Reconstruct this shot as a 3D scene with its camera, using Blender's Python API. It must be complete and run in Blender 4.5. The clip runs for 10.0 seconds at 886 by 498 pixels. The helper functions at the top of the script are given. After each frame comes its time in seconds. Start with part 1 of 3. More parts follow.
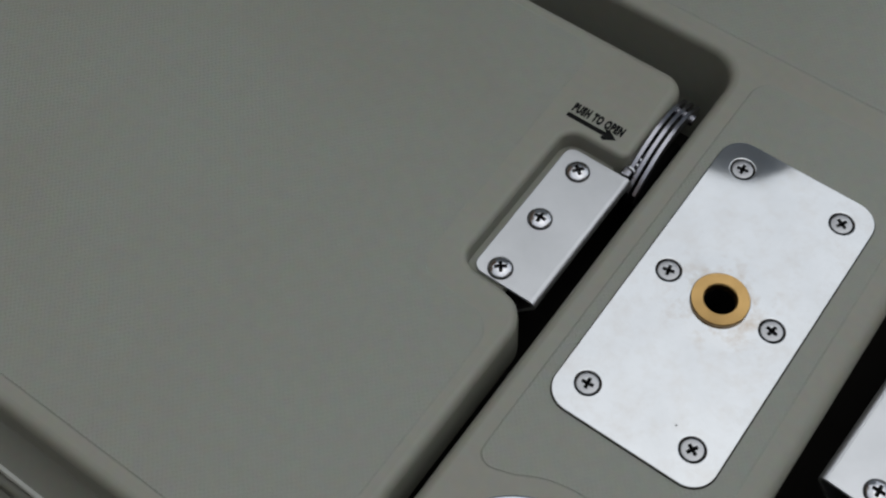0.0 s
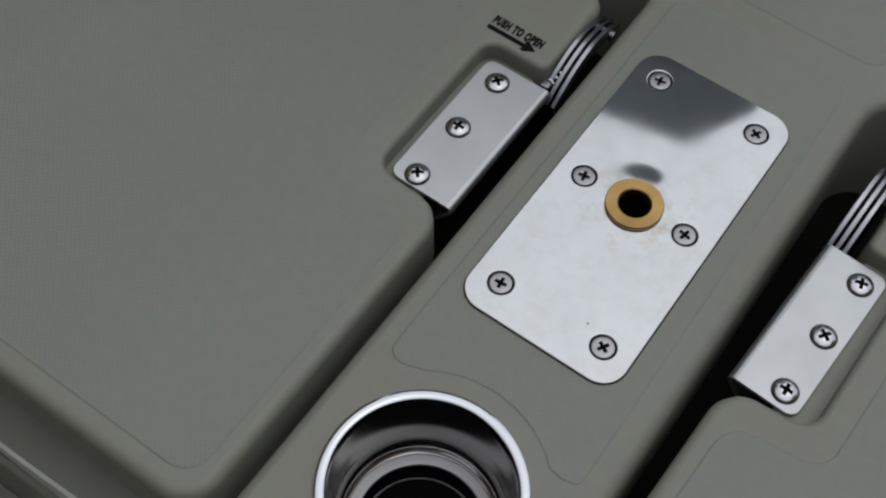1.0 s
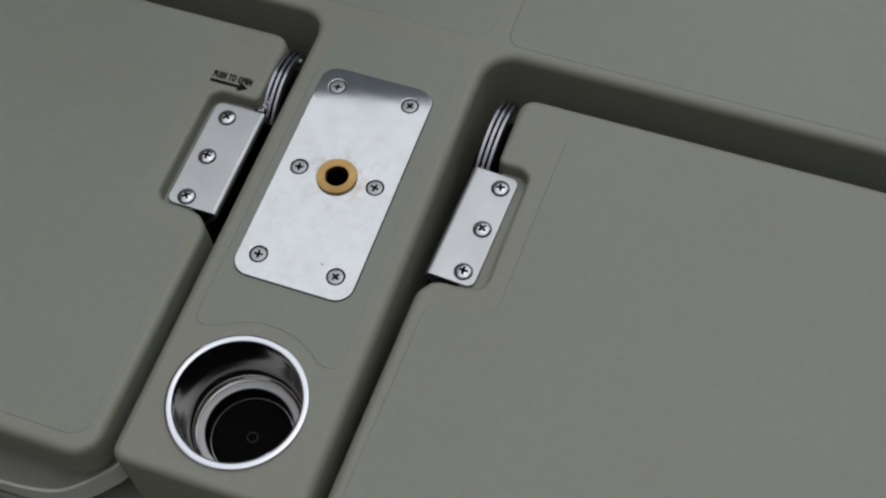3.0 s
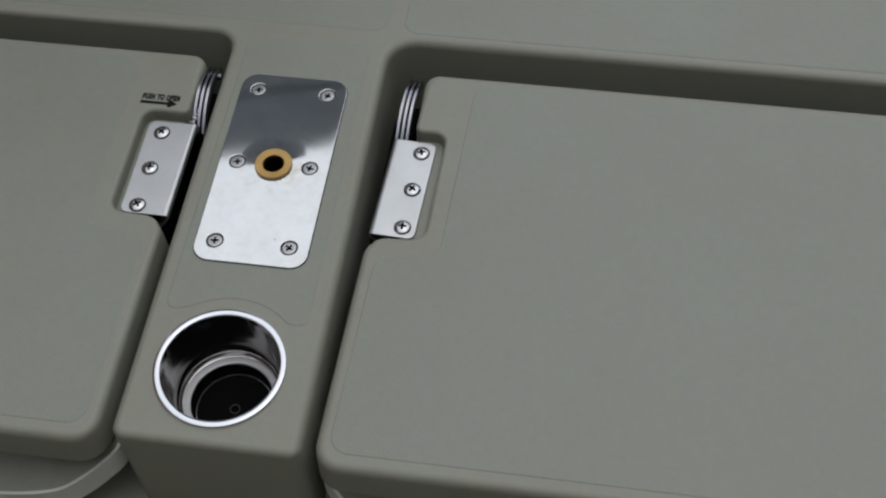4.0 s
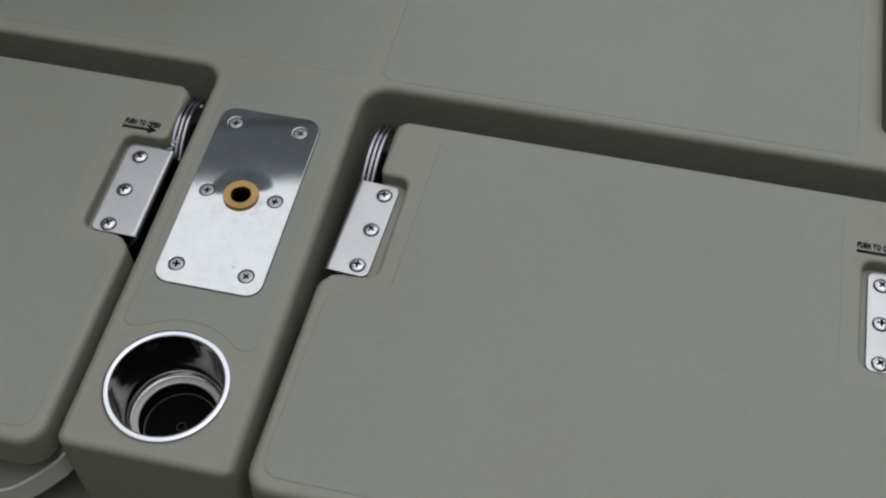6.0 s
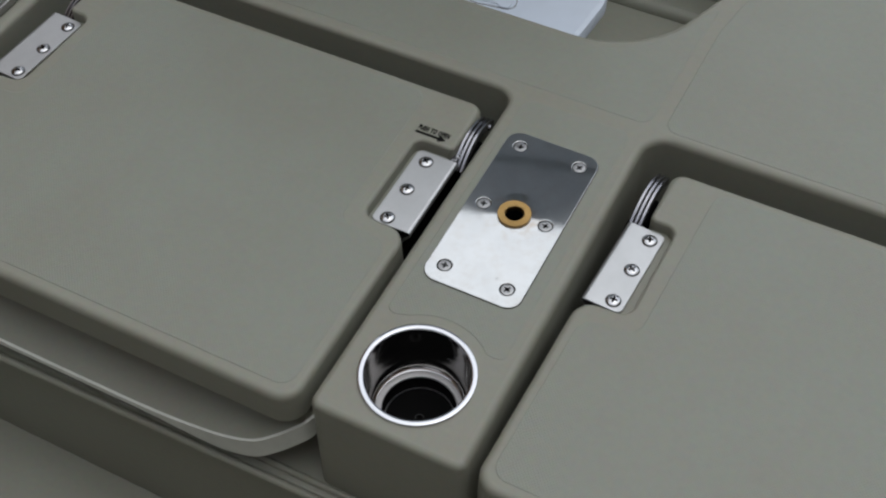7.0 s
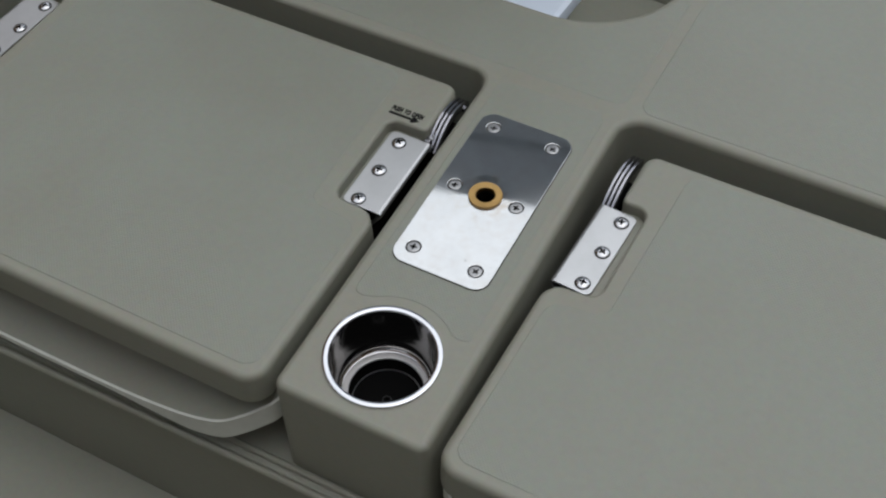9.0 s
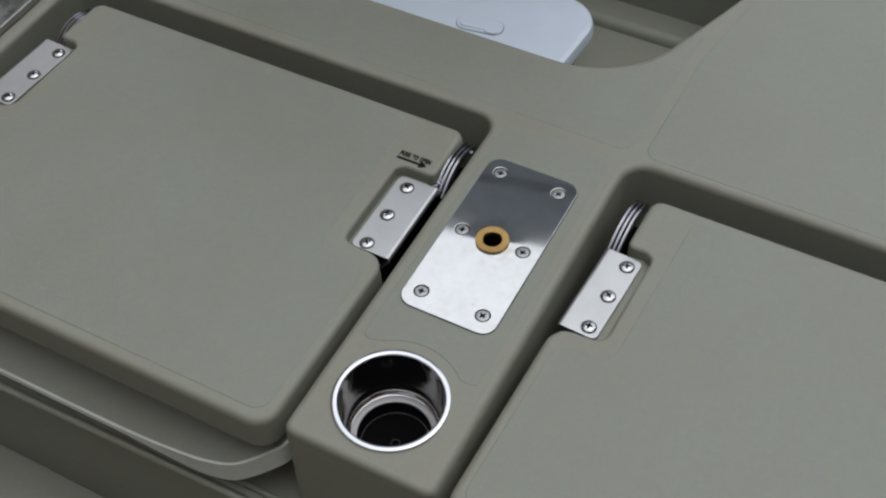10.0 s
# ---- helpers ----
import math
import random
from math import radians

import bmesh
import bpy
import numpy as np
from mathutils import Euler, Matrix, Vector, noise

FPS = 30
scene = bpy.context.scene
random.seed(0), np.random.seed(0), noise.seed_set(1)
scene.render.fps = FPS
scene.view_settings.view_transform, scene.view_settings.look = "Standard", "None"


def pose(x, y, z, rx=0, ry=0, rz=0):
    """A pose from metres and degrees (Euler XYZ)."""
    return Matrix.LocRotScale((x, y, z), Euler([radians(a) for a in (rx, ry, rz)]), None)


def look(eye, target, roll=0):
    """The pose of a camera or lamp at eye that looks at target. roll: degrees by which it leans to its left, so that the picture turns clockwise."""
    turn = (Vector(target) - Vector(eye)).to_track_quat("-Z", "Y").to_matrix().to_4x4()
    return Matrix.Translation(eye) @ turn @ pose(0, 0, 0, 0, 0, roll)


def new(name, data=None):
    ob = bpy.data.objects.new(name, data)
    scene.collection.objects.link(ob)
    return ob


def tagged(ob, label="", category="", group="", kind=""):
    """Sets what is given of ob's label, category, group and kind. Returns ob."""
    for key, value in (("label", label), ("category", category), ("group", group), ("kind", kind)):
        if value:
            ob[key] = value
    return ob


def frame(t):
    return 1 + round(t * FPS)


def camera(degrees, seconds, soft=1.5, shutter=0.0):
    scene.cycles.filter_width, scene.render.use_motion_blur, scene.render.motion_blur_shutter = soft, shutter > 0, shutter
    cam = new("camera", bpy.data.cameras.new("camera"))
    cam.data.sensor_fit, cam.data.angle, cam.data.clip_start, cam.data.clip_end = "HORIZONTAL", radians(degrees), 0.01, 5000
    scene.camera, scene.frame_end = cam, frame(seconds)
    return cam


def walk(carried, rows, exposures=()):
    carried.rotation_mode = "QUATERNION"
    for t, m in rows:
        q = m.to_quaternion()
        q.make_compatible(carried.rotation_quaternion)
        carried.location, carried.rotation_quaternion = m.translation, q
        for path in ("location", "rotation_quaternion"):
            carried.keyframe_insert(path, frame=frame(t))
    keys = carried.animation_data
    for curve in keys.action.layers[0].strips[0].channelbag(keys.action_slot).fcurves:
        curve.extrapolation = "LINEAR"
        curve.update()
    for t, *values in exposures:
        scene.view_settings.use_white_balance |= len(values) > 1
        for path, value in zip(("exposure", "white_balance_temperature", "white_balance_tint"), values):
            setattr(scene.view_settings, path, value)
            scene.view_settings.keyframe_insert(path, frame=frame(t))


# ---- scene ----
cam = camera(39.0, 10.0, soft=2.25)
# seconds, eye, target, roll
ROWS = [
    (0, (0.0630, -0.3207, 0.5620), (-0.2358, 0.0841, -0.3022), -0.56),
    (0.2, (0.0802, -0.3225, 0.5578), (-0.2104, 0.0619, -0.3184), -0.94),
    (0.3, (0.0877, -0.3235, 0.5559), (-0.1969, 0.0603, -0.3226), -0.84),
    (0.4, (0.0926, -0.3239, 0.5546), (-0.1912, 0.0716, -0.3189), 0.08),
    (0.5, (0.0961, -0.3255, 0.5532), (-0.1892, 0.0784, -0.3160), 1.10),
    (0.6, (0.1002, -0.3295, 0.5508), (-0.1831, 0.0906, -0.3113), 1.41),
    (0.7, (0.1043, -0.3345, 0.5480), (-0.1794, 0.0847, -0.3145), 1.53),
    (0.8, (0.1068, -0.3390, 0.5448), (-0.1713, 0.0824, -0.3184), 1.85),
    (0.9, (0.1052, -0.3413, 0.5406), (-0.1618, 0.0799, -0.3262), 2.84),
    (1, (0.1028, -0.3435, 0.5362), (-0.1646, 0.0831, -0.3278), 3.75),
    (1.1, (0.1044, -0.3477, 0.5322), (-0.1742, 0.0859, -0.3247), 3.62),
    (1.2, (0.1065, -0.3520, 0.5288), (-0.1781, 0.0851, -0.3244), 3.36),
    (1.3, (0.1063, -0.3554, 0.5254), (-0.1716, 0.0886, -0.3264), 3.73),
    (1.4, (0.1057, -0.3584, 0.5224), (-0.1688, 0.0851, -0.3308), 4.25),
    (1.5, (0.1069, -0.3604, 0.5215), (-0.1662, 0.0746, -0.3366), 4.44),
    (1.6, (0.1118, -0.3593, 0.5232), (-0.1707, 0.0660, -0.3367), 3.51),
    (1.7, (0.1213, -0.3585, 0.5320), (-0.1758, 0.0731, -0.3197), 2.68),
    (1.8, (0.1357, -0.3613, 0.5508), (-0.1590, 0.0879, -0.2926), 3.20),
    (1.9, (0.1524, -0.3655, 0.5739), (-0.1397, 0.1040, -0.2593), 4.16),
    (2, (0.1683, -0.3700, 0.5956), (-0.1059, 0.0969, -0.2451), 4.80),
    (2.1, (0.1819, -0.3752, 0.6121), (-0.0768, 0.0906, -0.2341), 4.59),
    (2.2, (0.1938, -0.3809, 0.6279), (-0.0593, 0.0795, -0.2229), 3.89),
    (2.3, (0.2043, -0.3863, 0.6469), (-0.0424, 0.0655, -0.2104), 3.16),
    (2.4, (0.2142, -0.3917, 0.6667), (-0.0195, 0.0550, -0.1969), 2.30),
    (2.5, (0.2247, -0.3966, 0.6861), (0.0031, 0.0572, -0.1771), 1.18),
    (2.6, (0.2387, -0.3990, 0.7042), (0.0135, 0.0472, -0.1619), -0.86),
    (2.7, (0.2501, -0.4034, 0.7217), (0.0224, 0.0284, -0.1511), -2.64),
    (2.8, (0.2539, -0.4113, 0.7409), (0.0440, 0.0195, -0.1367), -3.11),
    (2.9, (0.2547, -0.4215, 0.7600), (0.0599, 0.0150, -0.1183), -3.09),
    (3, (0.2532, -0.4392, 0.7734), (0.0741, 0.0184, -0.0975), -2.75),
    (3.1, (0.2447, -0.4821, 0.7708), (0.0835, 0.0220, -0.0777), -1.46),
    (3.2, (0.2376, -0.5194, 0.7655), (0.0897, 0.0181, -0.0647), -0.41),
    (4.3, (0.2562, -0.5936, 0.8189), (0.1611, -0.0436, -0.0109), -3.42),
    (4.5, (0.2965, -0.5955, 0.8297), (0.1883, -0.0428, 0.0034), -4.89),
    (4.8, (0.3268, -0.5905, 0.8202), (0.2367, -0.0245, 0.0008), -3.45),
    (4.9, (0.3351, -0.5879, 0.8161), (0.2530, -0.0161, -0.0002), -2.85),
    (5, (0.3433, -0.5846, 0.8128), (0.2666, -0.0189, -0.0082), -2.37),
    (5.2, (0.3548, -0.5696, 0.8119), (0.2852, -0.0242, -0.0234), -2.31),
    (5.3, (0.3616, -0.5631, 0.8133), (0.2908, -0.0233, -0.0256), -2.67),
    (5.5, (0.3697, -0.5548, 0.8169), (0.2878, -0.0098, -0.0176), -3.24),
    (5.6, (0.3632, -0.5567, 0.8179), (0.2817, -0.0050, -0.0121), -2.77),
    (5.7, (0.3515, -0.5621, 0.8188), (0.2654, -0.0086, -0.0097), -1.98),
    (5.8, (0.3388, -0.5698, 0.8204), (0.2391, -0.0145, -0.0052), -1.23),
    (6, (0.3103, -0.5978, 0.8285), (0.1810, -0.0286, 0.0165), -0.26),
    (6.1, (0.2987, -0.6069, 0.8354), (0.1565, -0.0401, 0.0239), 0.03),
    (6.2, (0.2916, -0.6134, 0.8403), (0.1274, -0.0511, 0.0299), 0.11),
    (7.3, (0.2757, -0.6722, 0.8424), (-0.0267, -0.1155, 0.0687), -1.18),
    (7.4, (0.2798, -0.6736, 0.8377), (-0.0164, -0.1161, 0.0622), -1.04),
    (7.5, (0.2860, -0.6709, 0.8322), (-0.0059, -0.1128, 0.0554), -0.87),
    (7.7, (0.2908, -0.6556, 0.8328), (0.0218, -0.1010, 0.0453), -1.27),
    (7.8, (0.2950, -0.6487, 0.8336), (0.0318, -0.0918, 0.0458), -0.96),
    (7.9, (0.2996, -0.6422, 0.8346), (0.0385, -0.0826, 0.0480), -0.48),
    (8, (0.3026, -0.6376, 0.8352), (0.0410, -0.0816, 0.0462), -0.00),
    (8.1, (0.3011, -0.6369, 0.8352), (0.0539, -0.0801, 0.0421), 0.55),
    (8.2, (0.2982, -0.6395, 0.8345), (0.0551, -0.0868, 0.0373), 0.81),
    (8.3, (0.2973, -0.6448, 0.8328), (0.0519, -0.0906, 0.0375), 0.44),
    (8.5, (0.2962, -0.6549, 0.8299), (0.0206, -0.0974, 0.0469), -0.89),
    (8.6, (0.2937, -0.6503, 0.8320), (0.0125, -0.0974, 0.0477), -1.88),
    (8.7, (0.2933, -0.6439, 0.8347), (0.0069, -0.1044, 0.0429), -2.61),
    (8.8, (0.2985, -0.6425, 0.8351), (0.0040, -0.1061, 0.0442), -2.38),
    (9, (0.3113, -0.6410, 0.8365), (0.0129, -0.1021, 0.0488), -1.69),
    (9.2, (0.3111, -0.6307, 0.8493), (0.0164, -0.1034, 0.0523), -3.90),
    (9.3, (0.3139, -0.6277, 0.8526), (0.0184, -0.0998, 0.0564), -3.76),
    (9.4, (0.3175, -0.6255, 0.8547), (0.0105, -0.0973, 0.0631), -3.23),
    (9.5, (0.3197, -0.6238, 0.8557), (0.0027, -0.0927, 0.0699), -2.91),
    (9.7, (0.3148, -0.6233, 0.8507), (0.0073, -0.0792, 0.0700), -3.88),
    (9.8, (0.3134, -0.6284, 0.8506), (0.0091, -0.0796, 0.0721), -3.48),
    (9.9, (0.3124, -0.6352, 0.8514), (0.0096, -0.0811, 0.0760), -2.79),
    (10, (0.3114, -0.6421, 0.8522), (-0.0013, -0.0868, 0.0815), -2.10),
]
EXPOSURES = [(0.0, 0.70, 6480, 10), (1.0, 0.58, 6480, 10), (2.0, 0.70, 6480, 10), (2.5, 0.73, 6490, 10), (3.0, 0.76, 6510, 10), (4.5, 0.96, 6520, 10), (5.5, 0.96, 6540, 10), (7.5, 1.06, 6570, 10), (10.0, 1.12, 6560, 10)]
walk(cam, [(t, look(eye, target, roll)) for t, eye, target, roll in ROWS], EXPOSURES)

# ---- light ----
world = bpy.data.worlds.new("overcast_sky")
scene.world = world
world.use_nodes = True
wn, wl = world.node_tree.nodes, world.node_tree.links
sky = wn.new("ShaderNodeTexSky")
sky.sky_type, sky.sun_disc = "NISHITA", False
sky.sun_elevation, sky.sun_rotation = radians(78), radians(34)
sky.air_density, sky.dust_density, sky.ozone_density = 1.0, 0.6, 1.0
pale = wn.new("ShaderNodeHueSaturation")
pale.inputs["Saturation"].default_value = 0.27
wl.new(sky.outputs["Color"], pale.inputs["Color"])
wl.new(pale.outputs["Color"], wn["Background"].inputs["Color"])
wn["Background"].inputs["Strength"].default_value = 0.15

sun = new("sun", bpy.data.lights.new("sun", "SUN"))
sun.data.energy, sun.data.angle, sun.data.color = 0.35, radians(80), (1.0, 1.0, 0.97)
sun.matrix_world = look((0.6, 0.9, 5), (0, 0, 0))


# ---- materials ----
def material(name):
    m = bpy.data.materials.new(name)
    m.use_nodes = True
    return m, m.node_tree.nodes, m.node_tree.links, m.node_tree.nodes["Principled BSDF"]


def noise_node(nodes, links, scale, detail=4.0, rough=0.55):
    co = nodes.new("ShaderNodeTexCoord")
    n = nodes.new("ShaderNodeTexNoise")
    n.inputs["Scale"].default_value, n.inputs["Detail"].default_value, n.inputs["Roughness"].default_value = scale, detail, rough
    links.new(co.outputs["Object"], n.inputs["Vector"])
    return n


def ramp(nodes, links, source, stops):
    r = nodes.new("ShaderNodeValToRGB")
    while len(r.color_ramp.elements) < len(stops):
        r.color_ramp.elements.new(0.5)
    for e, (at, c) in zip(r.color_ramp.elements, stops):
        e.position, e.color = at, (*c, 1) if len(c) == 3 else c
    links.new(source, r.inputs["Fac"])
    return r


def plastic(name, colour, roughness, grain=0.0, cell=0.0018):
    """Moulded plastic: cloudy colour at two scales, faint scuffs, and a leathery grain where it is non-slip."""
    m, nodes, links, b = material(name)
    broad, small = noise_node(nodes, links, 7, 5), noise_node(nodes, links, 160, 3)
    dark, light = [c * f for c, f in zip(colour, (0.965, 0.94, 0.925))], [c * f for c, f in zip(colour, (1.03, 1.055, 1.065))]
    base = ramp(nodes, links, broad.outputs["Fac"], ((0.3, dark), (0.7, light)))
    mix = nodes.new("ShaderNodeMixRGB")
    mix.blend_type, mix.inputs["Fac"].default_value = "OVERLAY", 0.10
    links.new(base.outputs["Color"], mix.inputs["Color1"])
    links.new(small.outputs["Color"], mix.inputs["Color2"])
    links.new(mix.outputs["Color"], b.inputs["Base Color"])
    rr = ramp(nodes, links, broad.outputs["Fac"], ((0.25, (roughness - 0.06,) * 3), (0.75, (roughness + 0.06,) * 3)))
    links.new(rr.outputs["Color"], b.inputs["Roughness"])
    b.inputs["Specular IOR Level"].default_value = 0.45
    bump = nodes.new("ShaderNodeBump")
    bump.inputs["Strength"].default_value, bump.inputs["Distance"].default_value = 0.25, 0.0006
    links.new(small.outputs["Fac"], bump.inputs["Height"])
    last = bump
    if grain:
        co = nodes.new("ShaderNodeTexCoord")
        axes = nodes.new("ShaderNodeSeparateXYZ")
        stray = nodes.new("ShaderNodeVectorMath")
        stray.operation = "MULTIPLY_ADD"
        stray.inputs[1].default_value = (0.0030, 0.0030, 0.0)
        links.new(noise_node(nodes, links, 260, 2).outputs["Color"], stray.inputs[0])
        links.new(co.outputs["Object"], stray.inputs[2])
        links.new(stray.outputs["Vector"], axes.inputs["Vector"])
        waves = []
        for axis, period in (("X", cell), ("Y", cell * 1.15)):
            turn, wave = nodes.new("ShaderNodeMath"), nodes.new("ShaderNodeMath")
            turn.operation, wave.operation = "MULTIPLY", "SINE"
            turn.inputs[1].default_value = 2 * math.pi / period
            links.new(axes.outputs[axis], turn.inputs[0])
            links.new(turn.outputs["Value"], wave.inputs[0])
            waves.append(wave)
        weave = nodes.new("ShaderNodeMath")
        weave.operation = "MULTIPLY"
        links.new(waves[0].outputs["Value"], weave.inputs[0])
        links.new(waves[1].outputs["Value"], weave.inputs[1])
        b2 = nodes.new("ShaderNodeBump")
        b2.inputs["Strength"].default_value, b2.inputs["Distance"].default_value = grain, 0.00022
        worn = nodes.new("ShaderNodeMath")
        worn.operation = "MULTIPLY"
        patchy = ramp(nodes, links, noise_node(nodes, links, 14, 3).outputs["Fac"], ((0.35, (0.45,) * 3), (0.65, (1.0,) * 3)))
        links.new(weave.outputs["Value"], worn.inputs[0])
        links.new(patchy.outputs["Color"], worn.inputs[1])
        links.new(worn.outputs["Value"], b2.inputs["Height"])
        links.new(bump.outputs["Normal"], b2.inputs["Normal"])
        last = b2
    links.new(last.outputs["Normal"], b.inputs["Normal"])
    return m


def metal(name, colour, roughness, scratch=0.0, stretch=(1, 1, 1), warp=0.0, smudge=0.0):
    """Bare metal with fine directional scratches, broad waviness and smudges."""
    m, nodes, links, b = material(name)
    b.inputs["Metallic"].default_value = 1.0
    cloud = noise_node(nodes, links, 26, 6, 0.6)
    rr = ramp(nodes, links, cloud.outputs["Fac"], ((0.35, (roughness,) * 3), (0.75, (roughness + 0.02 + 0.3 * smudge,) * 3)))
    links.new(rr.outputs["Color"], b.inputs["Roughness"])
    cc = ramp(nodes, links, cloud.outputs["Fac"], ((0.38, colour), (0.78, [c * (1 - smudge) for c in colour])))
    links.new(cc.outputs["Color"], b.inputs["Base Color"])
    normal = None
    if warp:
        wide = noise_node(nodes, links, 9, 1, 0.3)
        bw = nodes.new("ShaderNodeBump")
        bw.inputs["Strength"].default_value, bw.inputs["Distance"].default_value = 1.0, warp
        links.new(wide.outputs["Fac"], bw.inputs["Height"])
        normal = bw
    if scratch:
        co, mp = nodes.new("ShaderNodeTexCoord"), nodes.new("ShaderNodeMapping")
        mp.inputs["Scale"].default_value = stretch
        fine = nodes.new("ShaderNodeTexNoise")
        fine.inputs["Scale"].default_value, fine.inputs["Detail"].default_value = 300, 3
        links.new(co.outputs["Object"], mp.inputs["Vector"])
        links.new(mp.outputs["Vector"], fine.inputs["Vector"])
        bs = nodes.new("ShaderNodeBump")
        bs.inputs["Strength"].default_value, bs.inputs["Distance"].default_value = scratch, 0.0002
        links.new(fine.outputs["Fac"], bs.inputs["Height"])
        if normal:
            links.new(normal.outputs["Normal"], bs.inputs["Normal"])
        normal = bs
    if normal:
        links.new(normal.outputs["Normal"], b.inputs["Normal"])
    return m


def plain(name, colour, roughness, scale=40.0, spread=0.12, metallic=0.0):
    m, nodes, links, b = material(name)
    n = noise_node(nodes, links, scale, 5)
    c = ramp(nodes, links, n.outputs["Fac"], ((0.3, [v * (1 - spread) for v in colour]), (0.7, [v * (1 + spread) for v in colour])))
    links.new(c.outputs["Color"], b.inputs["Base Color"])
    b.inputs["Roughness"].default_value, b.inputs["Metallic"].default_value = roughness, metallic
    return m


TAUPE = (0.2035, 0.2060, 0.1660)
SMOOTH = plastic("taupe_plastic", TAUPE, 0.50)
GRAIN = plastic("grained_taupe_plastic", (0.1940, 0.2050, 0.1680), 0.46, grain=0.5, cell=0.0030)
STEEL = metal("polished_steel_plate", (0.457, 0.472, 0.470), 0.05, scratch=0.012, stretch=(1, 0.05, 1), warp=0.0003, smudge=0.10)
BRUSHED = metal("brushed_steel", (0.442, 0.452, 0.452), 0.40, scratch=0.15, stretch=(1, 0.04, 1), smudge=0.12)
SATIN = metal("satin_steel", (0.40, 0.40, 0.40), 0.30)
STEP = metal("dull_steel_step", (0.35, 0.346, 0.342), 0.5, smudge=0.05)
LINKS = metal("dull_steel", (0.31, 0.31, 0.33), 0.26, scratch=0.1, stretch=(1, 0.1, 1))
CHROME = metal("polished_steel_cup", (0.50, 0.51, 0.53), 0.09, warp=0.0003)
CUPWALL = metal("burnished_steel_cup", (0.48, 0.47, 0.46), 0.10, warp=0.00004)
SCREW = metal("steel_screw", (0.44, 0.445, 0.45), 0.20)
FLAT = metal("dull_flush_screw", (0.33, 0.335, 0.335), 0.34, smudge=0.15)
BRASS = metal("bronze_bushing", (0.43, 0.275, 0.105), 0.33, smudge=0.40)
# faint brown stains round the bushing and down the plate
nodes, links = STEEL.node_tree.nodes, STEEL.node_tree.links
b = nodes["Principled BSDF"]
co, off, length = nodes.new("ShaderNodeTexCoord"), nodes.new("ShaderNodeVectorMath"), nodes.new("ShaderNodeVectorMath")
off.operation, length.operation = "SUBTRACT", "LENGTH"
off.inputs[1].default_value = (0.0004, 0.0, 0.0)
links.new(co.outputs["Object"], off.inputs[0])
links.new(off.outputs["Vector"], length.inputs[0])
near = nodes.new("ShaderNodeMapRange")
near.inputs["From Min"].default_value, near.inputs["From Max"].default_value = 0.014, 0.034
near.inputs["To Min"].default_value, near.inputs["To Max"].default_value = 1.0, 0.20
links.new(length.outputs["Value"], near.inputs["Value"])
# the sheet is drawn up a little towards the bushing
swell = nodes.new("ShaderNodeMapRange")
swell.interpolation_type = "SMOOTHSTEP"
swell.inputs["From Min"].default_value, swell.inputs["From Max"].default_value = 0.010, 0.030
swell.inputs["To Min"].default_value, swell.inputs["To Max"].default_value = 1.0, 0.0
links.new(length.outputs["Value"], swell.inputs["Value"])
drawn = nodes.new("ShaderNodeBump")
drawn.inputs["Strength"].default_value, drawn.inputs["Distance"].default_value = 1.0, 0.0005
links.new(swell.outputs["Result"], drawn.inputs["Height"])
for n in list(nodes):
    if n.type == "BUMP" and n != drawn and not n.inputs["Normal"].is_linked:
        links.new(drawn.outputs["Normal"], n.inputs["Normal"])
blot = noise_node(nodes, links, 75, 5, 0.65)
spots = ramp(nodes, links, blot.outputs["Fac"], ((0.46, (0, 0, 0)), (0.70, (0.75, 0.75, 0.75))))
amount = nodes.new("ShaderNodeMath")
amount.operation = "MULTIPLY"
links.new(near.outputs["Result"], amount.inputs[0])
links.new(spots.outputs["Color"], amount.inputs[1])
stain = nodes.new("ShaderNodeMixRGB")
stain.inputs["Color2"].default_value = (0.30, 0.24, 0.17, 1)
links.new(amount.outputs["Value"], stain.inputs["Fac"])
links.new(b.inputs["Base Color"].links[0].from_socket, stain.inputs["Color1"])
links.new(stain.outputs["Color"], b.inputs["Base Color"])
SMOKED = plain("smoked_plastic", (0.105, 0.117, 0.108), 0.14, 60, 0.75)
BLACK = plain("matt_black", (0.003, 0.003, 0.003), 0.75)
BLACK.node_tree.nodes["Principled BSDF"].inputs["Specular IOR Level"].default_value = 0.04
# near-black colour that stands in for shade in the lid gaps
GAP_BLACK = plain("gap_shade_black", (0.009, 0.008, 0.007), 0.9)
GAP_BLACK.node_tree.nodes["Principled BSDF"].inputs["Specular IOR Level"].default_value = 0.08
# dark grey for the cup's dimple ring and for shade round screw heads
DIMPLE_SHADE = plain("dimple_and_shade_grey", (0.022, 0.022, 0.022), 0.7)
INK = plain("black_print", (0.006, 0.006, 0.006), 0.7)
INK.node_tree.nodes["Principled BSDF"].inputs["Specular IOR Level"].default_value = 0.08
# brown of the added walls, chosen to warm the light they bounce
BOUNCE_BROWN = plain("bounce_brown", (0.135, 0.082, 0.048), 0.8, 1.5, 0.2)
TRIM = plain("light_grey_trim", (0.54, 0.555, 0.50), 0.5, 60, 0.06)
WHITE = plain("white_plastic", (0.49, 0.55, 0.62), 0.35, 30, 0.03)
WALL_GREY = plain("wall_grey", (0.07, 0.078, 0.09), 0.7, 1.2, 0.2)
PANEL = plain("blue_grey_panel", (0.67, 0.77, 0.88), 0.5, 7, 0.1)
UPPER_PANEL = plain("pale_grey_panel", (0.64, 0.735, 0.85), 0.6, 9, 0.12)
CONCRETE = plain("concrete_ground", (0.17, 0.152, 0.132), 0.9, 3, 0.2)
